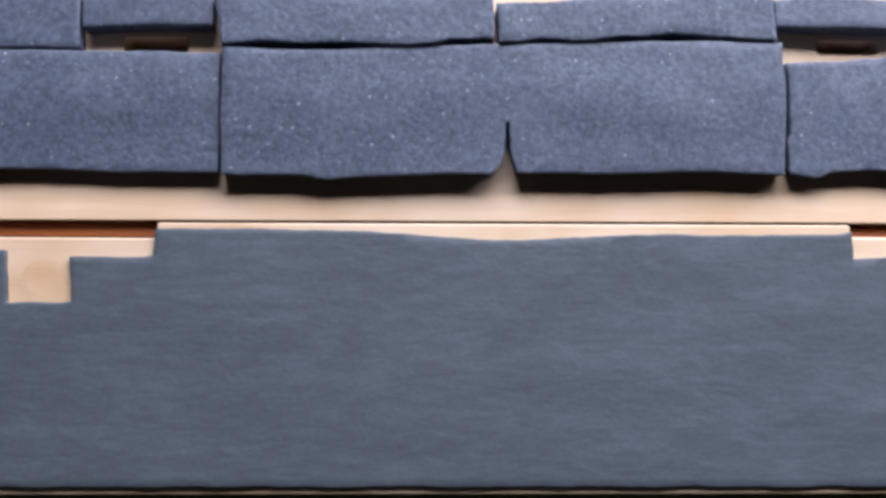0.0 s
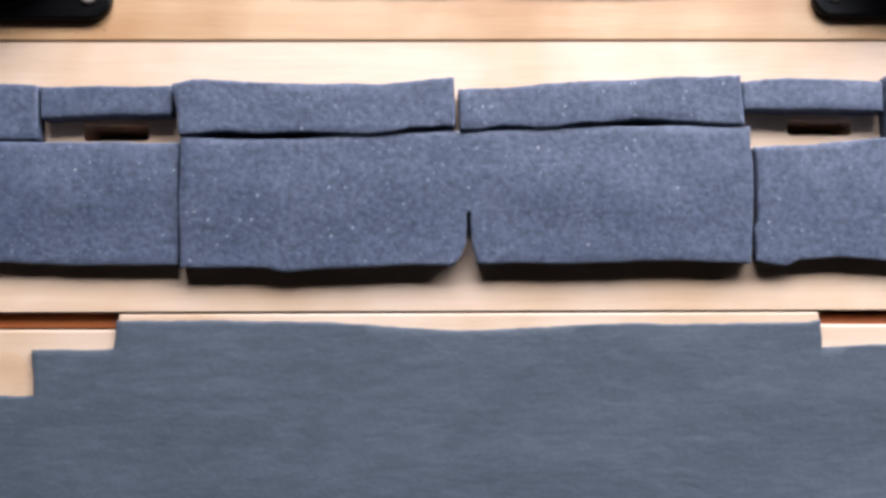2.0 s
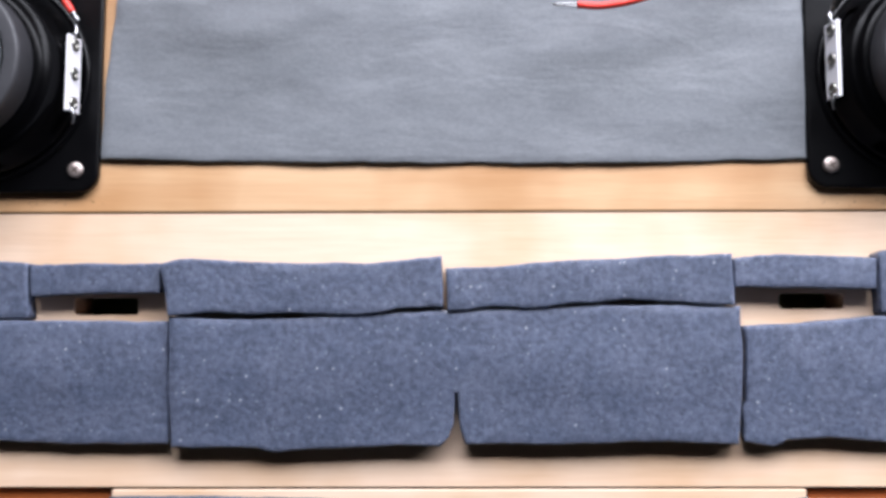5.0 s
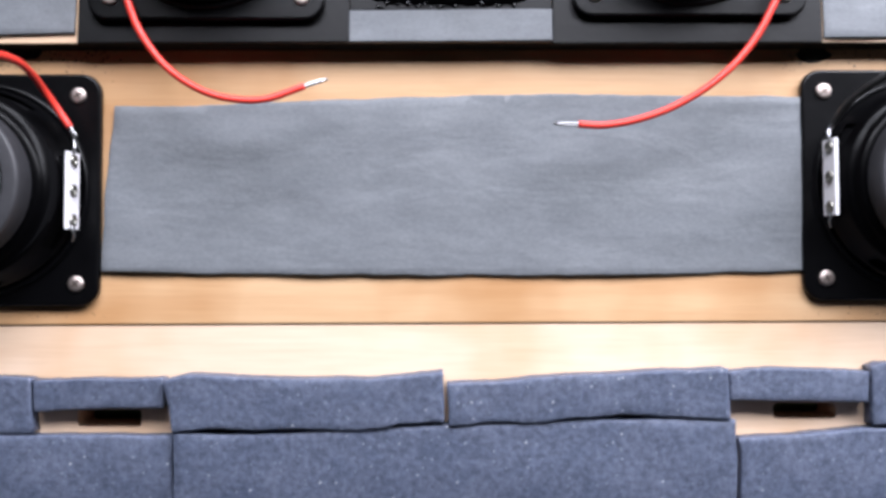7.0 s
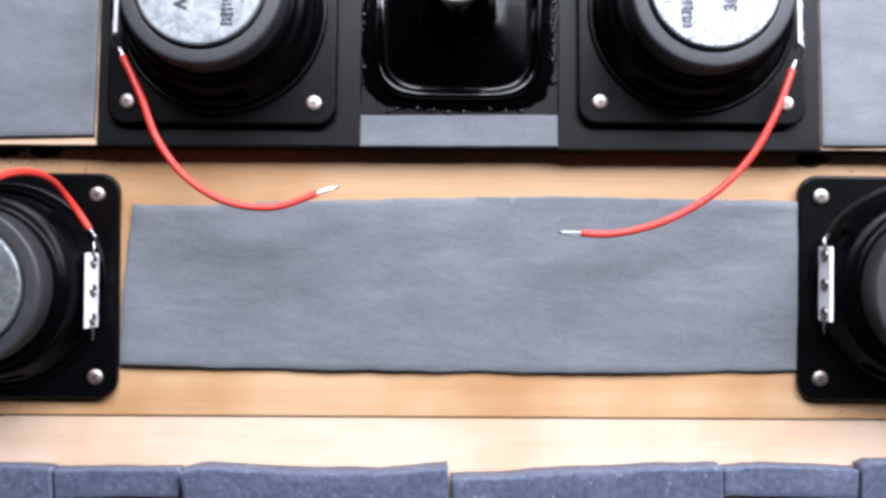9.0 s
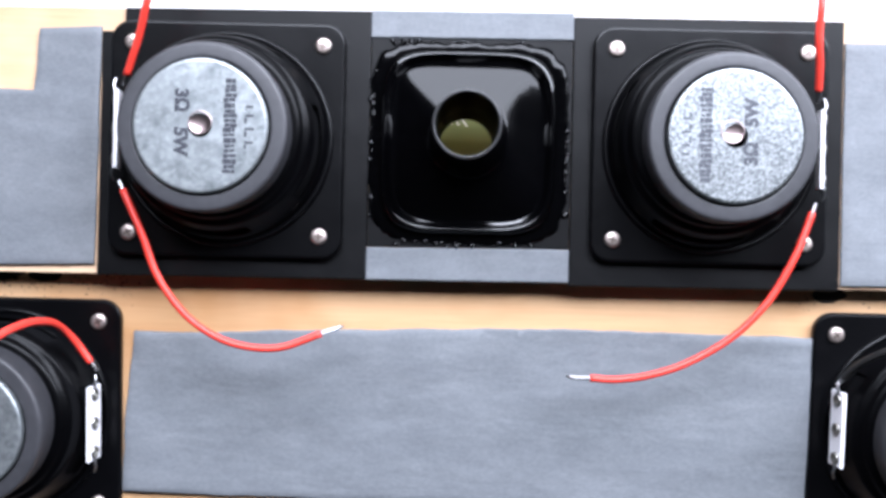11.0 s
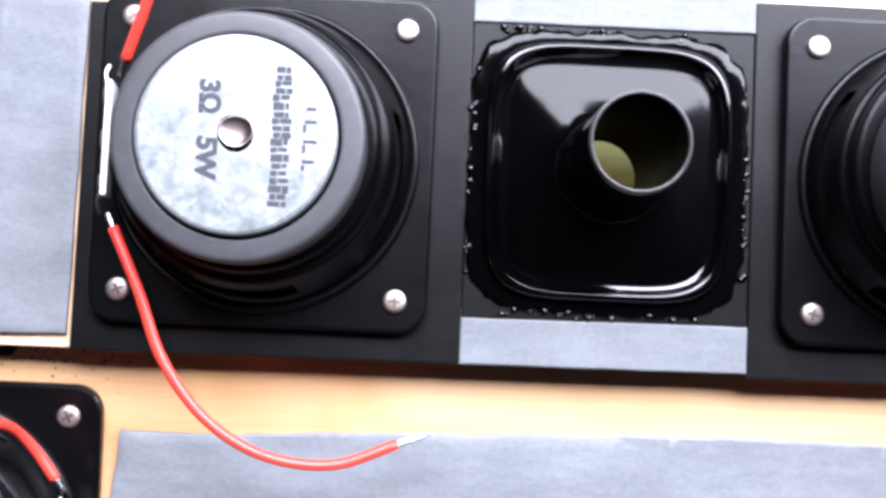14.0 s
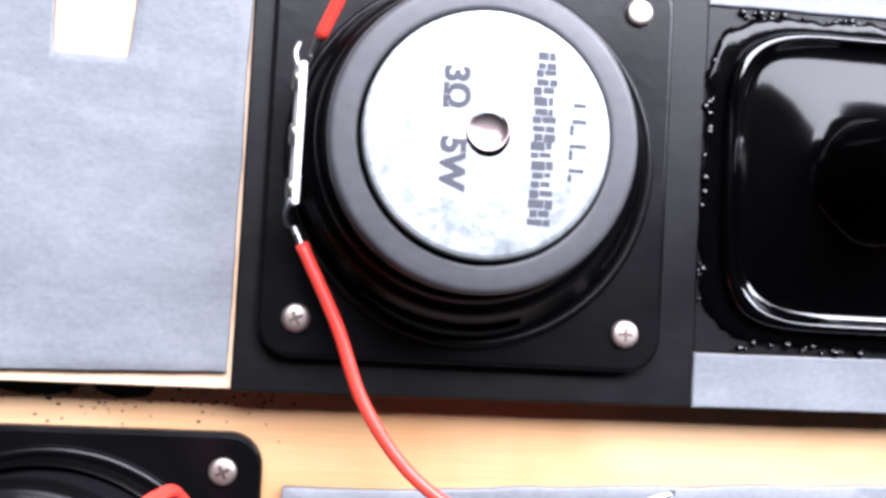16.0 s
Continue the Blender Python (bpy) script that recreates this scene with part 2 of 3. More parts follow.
def slab(points, z0, z1, holes=()):
    """A flat plate with the given outline, in millimetres, and holes through it."""
    bm = bmesh.new()
    if not holes:
        low = [bm.verts.new((x * MM, y * MM, z0 * MM)) for x, y in points]
        top = [bm.verts.new((x * MM, y * MM, z1 * MM)) for x, y in points]
        bm.faces.new(top)
        bm.faces.new(low[::-1])
        rings = [(low, top)]
    else:
        from mathutils.geometry import tessellate_polygon
        loops = [points, *holes]
        flat = [p for lp in loops for p in lp]
        low = [bm.verts.new((x * MM, y * MM, z0 * MM)) for x, y in flat]
        top = [bm.verts.new((x * MM, y * MM, z1 * MM)) for x, y in flat]
        for a, b, c in tessellate_polygon([[Vector((*p, 0)) for p in lp] for lp in loops]):
            bm.faces.new((top[a], top[b], top[c]))
            bm.faces.new((low[c], low[b], low[a]))
        rings, i = [], 0
        for lp in loops:
            rings.append((low[i:i + len(lp)], top[i:i + len(lp)]))
            i += len(lp)
    for lo, hi in rings:
        n = len(lo)
        for j in range(n):
            bm.faces.new((lo[j], lo[(j + 1) % n], hi[(j + 1) % n], hi[j]))
    return bm


def inset(points, d):
    out = []
    n = len(points)
    for i in range(n):
        a, b, c = (Vector(points[j % n]) for j in (i - 1, i, i + 1))
        t = (c - a)
        t = t.normalized() if t.length > 1e-9 else Vector((1, 0))
        out.append((b.x - t.y * d, b.y + t.x * d))
    return out


def pad(points, z0, z1, soft=0.8, rise=None, step=0.0):
    """A soft pad: an outline with slightly hollow sides and a rounded upper edge; rise(x, y) lifts the top, cut into a net of the step."""
    area = sum(points[i][0] * points[(i + 1) % len(points)][1] - points[(i + 1) % len(points)][0] * points[i][1] for i in range(len(points)))
    if area < 0:
        points = points[::-1]
    rows = [(0.12, z0), (0.18, (z0 + z1) / 2), (0.0, z1 - soft), (soft * 0.3, z1 - soft * 0.3), (soft * 0.9, z1)]
    bm = bmesh.new()
    rings = []
    for d, z in rows:
        rings.append([bm.verts.new((x * MM, y * MM, z * MM)) for x, y in inset(points, d)])
    n = len(points)
    for lo, hi in zip(rings, rings[1:]):
        for j in range(n):
            bm.faces.new((lo[j], lo[(j + 1) % n], hi[(j + 1) % n], hi[j]))
    bm.faces.new(rings[-1])
    bm.faces.new(rings[0][::-1])
    if rise:
        for axis in (0, 1):
            lo, hi = min(p[axis] for p in points), max(p[axis] for p in points)
            for k in range(1, int((hi - lo) / step) + 1):
                at, way = Vector((0, 0, 0)), Vector((0, 0, 0))
                at[axis], way[axis] = (lo + k * step) * MM, 1
                bm.normal_update()
                faces = [f for f in bm.faces if abs(f.normal.z) > 0.99 and f.calc_center_median().z > (z0 + z1) / 2 * MM]
                geom = faces + list({e for f in faces for e in f.edges}) + list({v for f in faces for v in f.verts})
                bmesh.ops.bisect_plane(bm, geom=geom, plane_co=at, plane_no=way, dist=1e-7)
        for v in bm.verts:
            f = max(0.0, (v.co.z / MM - z0) / (z1 - z0))
            v.co.z += f * rise(v.co.x / MM, v.co.y / MM) * MM
    return bm


def swell(amount, along, across, seed):
    """Soft undulation of a lying sheet, longer along x than across."""
    def rise(x, y):
        return amount * (noise.noise(Vector((x / along, y / across, seed))) + 0.5 * noise.noise(Vector((2.3 * x / along, 2.3 * y / across, seed + 3))))
    return rise


def loft(sections, closed_top=False, closed_low=False):
    """Skins rings of points [(x, y, z), ...] in millimetres, one after the other."""
    bm = bmesh.new()
    rings = [[bm.verts.new(Vector(p) * MM) for p in s] for s in sections]
    n = len(rings[0])
    for lo, hi in zip(rings, rings[1:]):
        for j in range(n):
            bm.faces.new((lo[j], lo[(j + 1) % n], hi[(j + 1) % n], hi[j]))
    if closed_top:
        bm.faces.new(rings[-1])
    if closed_low:
        bm.faces.new(rings[0][::-1])
    return bm


def ring(r, z, n=64, cx=0.0, cy=0.0):
    return [(cx + r * math.cos(2 * math.pi * i / n), cy + r * math.sin(2 * math.pi * i / n), z) for i in range(n)]


def turned(profile, n=64, closed_top=True, closed_low=False, cx=0.0, cy=0.0):
    return loft([ring(r, z, n, cx, cy) for r, z in profile], closed_top, closed_low)


def smooth_path(points, k=8):
    """A curve through the points, in millimetres."""
    p = [Vector(q) for q in points]
    p = [p[0] * 2 - p[1], *p, p[-1] * 2 - p[-2]]
    out = []
    for i in range(1, len(p) - 2):
        for j in range(k):
            t = j / k
            a, b, c, d = p[i - 1:i + 3]
            out.append(0.5 * (2 * b + (c - a) * t + (2 * a - 5 * b + 4 * c - d) * t * t + (3 * b - a - 3 * c + d) * t ** 3))
    out.append(p[-2])
    return out


def tube(points, radius, k=8, n=12, ends=True):
    path = smooth_path(points, k)
    sections = []
    up = Vector((0, 0, 1))
    for i, q in enumerate(path):
        way = (path[min(i + 1, len(path) - 1)] - path[max(i - 1, 0)]).normalized()
        side = way.cross(up)
        side = side.normalized() if side.length > 1e-4 else Vector((1, 0, 0))
        lift = side.cross(way)
        r = radius(i / (len(path) - 1)) if callable(radius) else radius
        sections.append([q + r * (math.cos(2 * math.pi * j / n) * side + math.sin(2 * math.pi * j / n) * lift) for j in range(n)])
    return loft(sections, ends, ends)


def lettering(text, size):
    cu = bpy.data.curves.new("lettering", "FONT")
    cu.body, cu.size, cu.extrude, cu.align_x, cu.align_y = text, size, 0.00003, "CENTER", "CENTER"
    cu.offset = 0.0002
    tmp = new("lettering", cu)
    me = bpy.data.meshes.new_from_object(tmp.evaluated_get(bpy.context.evaluated_depsgraph_get()))
    bpy.data.objects.remove(tmp)
    me.materials.clear()
    return me


# ---- room: unseen shell, its plaster near black to hold fill and reflections down ----


def box_wall(name, lo, hi, mat, holes_y=None):
    bm = bmesh.new()
    bmesh.ops.create_cube(bm, size=1)
    for v in bm.verts:
        v.co = Vector([lo[i] + (v.co[i] + 0.5) * (hi[i] - lo[i]) for i in range(3)])
    return tagged(as_object(name, bm, mat), kind="structure")


tagged(box_wall("floor", (-3, -4, -0.85), (3, 0.53, -0.75), FLOORING), "plain brown wooden floor", "floor")
tagged(box_wall("ceiling", (-3, -4, 2.0), (3, 0.53, 2.1), PLASTER), "plain dark ceiling, unseen", "ceiling")
tagged(box_wall("wall_south", (-3, -4.1, -0.75), (3, -4, 2.0), PLASTER), "plain dark wall, unseen", "wall")
tagged(box_wall("wall_west", (-3.1, -4, -0.75), (-3, 0.53, 2.0), PLASTER), "plain dark wall, unseen", "wall")
tagged(box_wall("wall_east", (3, -4, -0.75), (3.1, 0.53, 2.0), PLASTER), "plain dark wall, unseen", "wall")
north = thing("wall_north", "dark wall with one wide window opening, unseen", "wall", kind="structure")
for lo, hi in (((-3, 0.53, -0.75), (-0.23, 0.63, 2.0)), ((0.99, 0.53, -0.75), (3, 0.63, 2.0)), ((-0.23, 0.53, -0.75), (0.99, 0.63, 0.26)), ((-0.23, 0.53, 0.70), (0.99, 0.63, 2.0))):
    piece = box_wall("wall_piece", lo, hi, PLASTER)
    piece.parent = north
    del piece["kind"]

# ---- table ----
table = thing("table", "olive painted wooden table under the opened box", "table")
soften(part("tabletop", slab(rounded(1300, 1000, 12, 0, 0), -22, 0), TABLE, table), 0.002)
for sx in (-1, 1):
    for sy in (-1, 1):
        part("leg", slab(rounded(50, 50, 4, sx * 590, sy * 450), -750, -22), TABLE, table)
for x, y, turn in ((-7.4, 175.6, 62), (-5.6, 175.4, 60), (-3.4, 175.0, 58)):
    c, d = 2.6 * math.cos(radians(-turn)), 2.6 * math.sin(radians(-turn))
    part("scratch", slab([(x - c, y - d), (x + c, y + d), (x + c + 0.45, y + d + 0.1), (x - c + 0.3, y - d + 0.1)], 0.01, 0.05), GLARE_SCRATCH_WHITE, table, "pale scratch in the paint")
# added sheet: its white stands in for the overexposed brightness beyond the box
paper = thing("overexposed_sheet", "white sheet added for the overexposed area beyond the box", "paper")
part("sheet", slab(refine([(-300, 190), (300, 191), (300, 480), (-300, 480)], 20, 0.3, 8), 0.02, 0.6), GLARE_SCRATCH_WHITE, paper)

# ---- supports under the panels ----
for y0, y1, top, label in ((-15, 5, 12.3, "rust-brown stained batten under the joint of two panels"), (56, 70, 12.4, "stained batten under the seam of two panels"),
                           (-68, -56, 7.6, "thin stained batten under the tilted panel's edge")):
    batten = thing("batten", label, "batten", group="battens under the panels")
    soften(part("batten_body", slab([(-165, y0), (165, y0), (165, y1), (-165, y1)], 0, top), STAINED, batten), 0.0004)
    if y0 == -15:
        for x0, x1 in ((-160, -85.2), (86, 160)):
            part("ledge", slab([(x0, -7.7), (x1, -7.7), (x1, -4.5), (x0, -4.5)], top, 22.2), STAINED, batten, "rust-brown stained ledge")

# ---- lower panel, tilted down to the table ----
LOW = pose(0, -0.0066, 0.0240, math.degrees(math.atan(0.08)), 0, 0)
low_panel = thing("wooden_panel", "pale plywood box side with a stepped edge, lying tilted", "panel", LOW, "opened box panels")
soften(part("panel_board", slab([(-160, -1.8), (-84.7, -1.8), (-84.2, 2.0), (85, 2.6), (85.3, -0.4), (160, -0.6), (160, -62.4), (-160, -62.4)], -11.3, 0), BIRCH, low_panel), 0.0005)
# raised ring stands in for a shallow round recess and its lit wall
part("wood_plug", turned([(5.2, 0.03), (4.6, 0.05), (3.8, 0.09), (2.8, 0.05), (0.3, 0.03)], 40, True, False, -110.8, -12.2), BIRCH, low_panel, "low ring of relief in place of a shallow round recess", True)
felt = thing("felt_lining", "dark blue-grey felt lining with cut notches, glued on the panel", "felt", LOW, "felt linings")
lining = [(-160, -4.5), (-119.4, -5), (-118.6, -17.6), (-103.8, -17.2), (-104.5, -6.6), (-85.1, -6.2), (-84.5, 0.4), (-60.6, 0.6), (-34.2, 0.2), (-20.5, -0.8), (-2, -1.9), (14.7, -1.2), (31.3, -0.2),
          (56.7, -0.2), (82, 0.2), (85, 0.8), (85.2, -5.9), (95, -5.4), (160, -5), (160, -60.6), (-160, -60.6)]
part("felt_sheet", pad(refine(lining, 2.0, 0.35, 3), 0.02, 1.2, 0.4, swell(0.22, 45, 12, 5.0), 2.5), DARK_FELT, felt, "", True)

# ---- foam panel ----
FOAM_BASE = 24.4
RAMP = pose(0, -0.004, FOAM_BASE * MM, 2.0, 0, 0) @ pose(0, 0.004, -FOAM_BASE * MM)
foam_panel = thing("wooden_panel", "pale plywood box side with two routed slots", "panel", RAMP, "opened box panels")
slots = [rounded(15.8, 4.2, 0.8, -86.3, 39.9, 3), rounded(16.0, 3.9, 1.2, 87, 41.4, 3)]
part("panel_board", slab([(-160, -4.2), (160, -3.2), (160, 63.6), (-160, 62.6)], 12.5, FOAM_BASE, slots), BIRCH, foam_panel)


def foam(points, height, label, seed, droop=0.0):
    """A foam pad with a slanted cut; its near edge sags by the droop."""
    base = swell(0.4, 26, 15, seed)

    def rise(x, y):
        f = min(1.0, max(0.0, (30 - y) / 24))
        return base(x, y) - droop * f * f * (3 - 2 * f)

    ob = thing("foam_pad", label, "foam", RAMP, "foam pads on the panel")
    bm = pad(refine(points, 1.3, 0.3, seed), FOAM_BASE + 0.02, FOAM_BASE + 0.7 + height, 0.5, rise, 2.5)
    if droop:
        for v in bm.verts:
            if v.co.y < 13 * MM:
                v.co.y += 1.7 * MM * max(0.0, 1 - (v.co.z / MM - FOAM_BASE) / (height - droop))
    part("foam_block", bm, FOAM, ob, "", True)
    return ob


foam([(-160, 36.5), (-110, 36.6), (-69.6, 36.4), (-69.3, 7.0), (-90, 6.8), (-109, 7.5), (-160, 7.1)], 4.4, "blue-grey foam pad with a ragged cut lower edge", 11, 1.5)
foam([(-69.1, 37.6), (-58, 37.0), (-48, 37.0), (-28, 38.0), (-1.2, 39.2), (13, 39.4), (32, 40.4), (67.8, 40.2), (68.3, 31), (67.5, 7.2), (50, 8.0), (26, 7.2), (2.2, 7.2), (0.9, 11), (0.2, 19.4),
      (-0.3, 19.4), (-0.7, 12), (-1.7, 9), (-3.8, 6.6), (-14, 6.9), (-28, 6.2), (-44, 5.2), (-48, 6.2), (-68.6, 6.2)], 5.7, "wide blue-grey foam pad with a slit in its lower edge", 12, 1.6)
foam([(68.9, 35.6), (84, 36.2), (99, 37.8), (160, 38.4), (160, 8), (102, 7.8), (89, 8.9), (79, 8.2), (76, 6.8), (68.9, 7.8), (68.9, 16.5), (69.6, 17.5), (69.4, 30)], 4.6, "blue-grey foam pad with a nicked lower edge", 14, 1.2)
foam([(-160, 51), (-111, 50.8), (-104.0, 50.4), (-103.4, 37.2), (-110, 36.9), (-160, 37.0)], 4.5, "blue-grey foam strip beside a slot", 15)
foam([(-103.6, 50.2), (-71.6, 50.4), (-71.6, 43.2), (-87, 43.0), (-103.0, 42.2)], 4.3, "narrow foam strip above a routed slot", 16)
foam([(-71.2, 50.2), (-66, 51.4), (-45, 50.6), (-23, 50.4), (-3.4, 52.2), (-3.2, 39.8), (-6, 39.9), (-14, 39.7), (-18.5, 38.5), (-24, 37.9), (-33, 38.3), (-38, 38.4), (-48, 38.1), (-58, 38.5), (-65, 38.0), (-69, 37.7)], 6.6, "long foam strip with a torn lower edge", 17)
foam([(-2.6, 49.2), (7, 49.6), (27, 51.2), (65.8, 52.8), (66.4, 40.4), (60, 40.6), (54, 41.1), (40, 41.7), (28, 40.9), (21.5, 39.7), (16.5, 39.4), (13, 39.9), (8, 40.1), (3, 39.1), (-2.2, 39.0)], 6.6, "long foam strip with a wavy upper edge", 18)
foam([(66.6, 51.8), (78, 52.8), (88, 52.4), (101.0, 51.8), (100.8, 44.4), (66.9, 44.8)], 4.5, "narrow foam strip above a routed slot", 19)
foam([(101.3, 53), (104, 54), (160, 54), (160, 38.8), (101.8, 38.6)], 4.7, "blue-grey foam strip beside a slot", 20)

# ---- speaker panel in the middle ----
MID_TOP = 27.2
mid_panel = thing("wooden_panel", "warm plywood box side carrying two speakers", "panel", Matrix(), "opened box panels")
soften(part("panel_board", slab([(-160, 62.9), (160, 63.9), (160, 138), (-160, 138)], 12.4, MID_TOP), PINE, mid_panel), 0.0004)
felt = thing("felt_lining", "grey felt strip, slightly creased, between two speakers", "felt", Matrix(), "felt linings")
lining = [(-85.2, 117.6), (-67, 117.6), (-38, 119.0), (-6, 120.0), (15, 120.6), (40, 120.6), (62, 120.2), (88, 120), (88, 76.2), (40, 75.2), (9, 75.2), (-29, 75.4), (-64, 75.6), (-88, 76.2), (-87.6, 95)]
part("felt_sheet", pad(refine(lining, 2.0, 0.35, 5), MID_TOP + 0.02, MID_TOP + 1.35, 0.4, swell(0.55, 34, 17, 2.0), 2.5), FELT, felt, "", True)

# ---- upper panel, leaning on the middle one ----
TOP = pose(0, 0.132, 0.0324, -3.65, 0, 0)
top_panel = thing("wooden_panel", "plywood box front with drivers and a bass port", "panel", TOP, "opened box panels")
PORT = (-2.4, 34.6)
port_hole = [(PORT[0] + 9.2 * math.cos(2 * math.pi * i / 32), PORT[1] + 9.2 * math.sin(2 * math.pi * i / 32)) for i in range(32)]
part("panel_board", slab([(-160, 0.2), (160, 1.0), (160, 67.4), (-160, 66)], -5.1, 0, [port_hole]), LIGHT_PLY, top_panel)
# black paint on the near edge; its shade is put into the same colour
part("paint_shade_edge", slab([(-160, -0.15), (160, 0.65), (160, 0.97), (-160, 0.17)], -5.05, -0.5), EDGE_PAINT_SHADE, top_panel, "black strip for paint and shade on the board's cut edge")
for points, label, seed in (([(-160, 62), (-119.8, 62), (-119.6, 45.6), (-109.8, 45.4), (-108.6, 60.8), (-93.2, 61.6), (-93.6, 2.6), (-124, 1.8), (-160, 1.6)], "grey felt piece with a square notch, beside a speaker", 21),
                            ([(90.5, 61.6), (160, 62), (160, 2), (90.5, 1.6)], "grey felt piece beside a speaker", 22)):
    felt = thing("felt_lining", label, "felt", TOP, "felt linings")
    part("felt_sheet", pad(refine(points, 2.0, 0.18, seed), 0.02, 1.0, 0.3, swell(0.25, 15, 11, seed), 2.5), PRESSED_FELT, felt, "", True)
for x0, x1, notch in ((-93.0, -26.4, [(-87.4, 66.4), (-87.6, 60.6), (-93.0, 60.4)]), (23.6, 90.2, [(23.6, 66.6)])):
    sheet = thing("gasket_sheet", "matt black square gasket sheet under a speaker", "gasket", TOP, "black gasket sheets")
    soften(part("sheet", slab([(x0, 0.0), (x1, 0.4), (x1, 66.9), *notch], 0.02, 0.9), GASKET, sheet), 0.0003)
for y0, y1 in ((0.4, 8.4), (60.3, 67)):
    strip = thing("felt_strip", "light grey felt strip beside the black port", "felt", TOP, "felt strips")
    part("strip", pad(refine([(-26.4, y0), (23.6, y0 + 0.4), (23.6, y1 + 0.5), (-26.4, y1)], 2, 0.12, 30 + y0), 0.02, 1.1, 0.3), PRESSED_FELT, strip)

# ---- bass port ----
port = thing("bass_port", "glossy black plastic bass port glued into the panel", "speaker port", TOP @ pose(PORT[0] * MM, PORT[1] * MM, 0))
soften(part("base_plate", slab([(-23.95, -26.0), (25.95, -25.6), (25.95, 26.1), (-23.95, 25.8)], 0.02, 0.6, [ring_xy for ring_xy in ([(8.2 * math.cos(2 * math.pi * i / 32), 8.2 * math.sin(2 * math.pi * i / 32)) for i in range(32)],)]), GASKET, port), 0.0002)


def squircle(w, h, r, z, dx=0.0, dy=0.0, wob=0.0, seed=0.0):
    """A rounded square's ring, cut at even angles; wob makes its edge ragged."""
    pts = []
    n = -math.log(2) / math.log(1 - 0.293 * min(1, 2 * r / (w + h)))
    for i in range(168):
        a = 2 * math.pi * i / 168
        c, s = math.cos(a), math.sin(a)
        d = (abs(c / w) ** n + abs(s / h) ** n) ** (-1 / n)
        x, y = dx + d * c, dy + d * s
        k = 1 + wob * (0.8 * noise.noise(Vector((x * 0.28, y * 0.28, seed))) + 0.7 * noise.noise(Vector((x * 0.95, y * 0.95, seed))))
        pts.append((x * k, y * k, z + 5 * wob * noise.noise(Vector((x * 0.55, y * 0.55, seed + 5)))))
    return pts


bead = [squircle(24.6, 25.0, 10, 0.4, 0.6, 0, 0.035, 1), squircle(24.3, 24.7, 10, 1.0, 0.6, 0, 0.035, 1), squircle(23.7, 24.2, 10.5, 1.3, 0.6, 0, 0.03, 1), squircle(22.5, 23.3, 11, 1.35, 0.5, 0, 0.02, 3), squircle(21.2, 22.2, 11, 1.3, 0.5)]
part("glue_bead", loft(bead), GLUE, port, "uneven glossy black glue bead", True)
rng = random.Random(3)
for k in range(96):
    side = rng.choice((0, 0, 1, 1, 2, 3, 3))
    u = rng.uniform(-19, 19)
    x, y = ((24.6, u), (-23.2, u), (u, -25.0), (u, 24.6))[side]
    r = rng.uniform(0.3, 0.75)
    part("glue_drop", turned([(r, 0.4), (r, 0.6 + 0.4 * r), (0.75 * r, 0.6 + 0.9 * r), (0.3 * r, 0.6 + 1.15 * r)], 12, True, False, x + rng.uniform(-0.7, 0.7), y + rng.uniform(-0.6, 0.6)), WET, port, "", True)
horn = [(21.6, 22.6, 10, 0.5), (21.4, 22.4, 10, 2.6), (21.1, 22.1, 10.2, 3.2), (20.6, 21.6, 10.4, 3.5), (20.1, 21.1, 10.5, 3.4), (19.8, 20.8, 10.5, 2.8), (19.4, 20.4, 10.3, 2.4), (18.8, 19.7, 9.6, 2.2), (18.0, 18.8, 7.6, 2.1),
        (17.4, 18.0, 5.6, 2.2), (16.8, 17.3, 4.6, 2.4), (15.8, 16.2, 4.0, 2.7), (12.8, 13.0, 3.8, 3.6), (9.7, 9.8, 5.2, 4.5), (8.9, 8.9, 7.6, 5.3), (8.6, 8.6, 8.6, 6.8), (8.45, 8.45, 8.45, 10.0), (8.1, 8.1, 8.1, 20.0), (7.65, 7.65, 7.65, 27.6), (7.5, 7.5, 7.5, 28.9), (7.2, 7.2, 7.2, 29.2)]
rings = [squircle(w, h, r, z, 0.5 * (1 - z / 29) - 0.3 * z / 29, 1.0 * z / 29) for w, h, r, z in horn]
part("flange", loft(rings[:8]), SHINE, port, "raised shiny black rim", True)
part("horn", loft(rings[7:]), GLOSS, port, "black square funnel rising to a round tube", True)
part("tube_bore", loft([ring(r, z, 64, -0.3 * max(z, 0) / 29, max(z, 0) / 29) for r, z in ((7.2, 29.2), (7.0, 29.15), (6.85, 28.4), (6.8, 12), (6.7, -5.2))]), BORE, port, "dark tube bore open at both ends", True)

# the gloss along the tube's mouth is put into this ring's lighter grey
part("tube_rim", turned([(7.68, 28.5), (7.65, 29.0), (7.5, 29.3), (7.2, 29.35), (7.0, 29.2), (6.92, 28.7)], 64, False, False, -0.3, 1.0), RIM_GLINT, port, "grey tube edge with its glint put into the colour", True)

# ---- speaker drivers ----


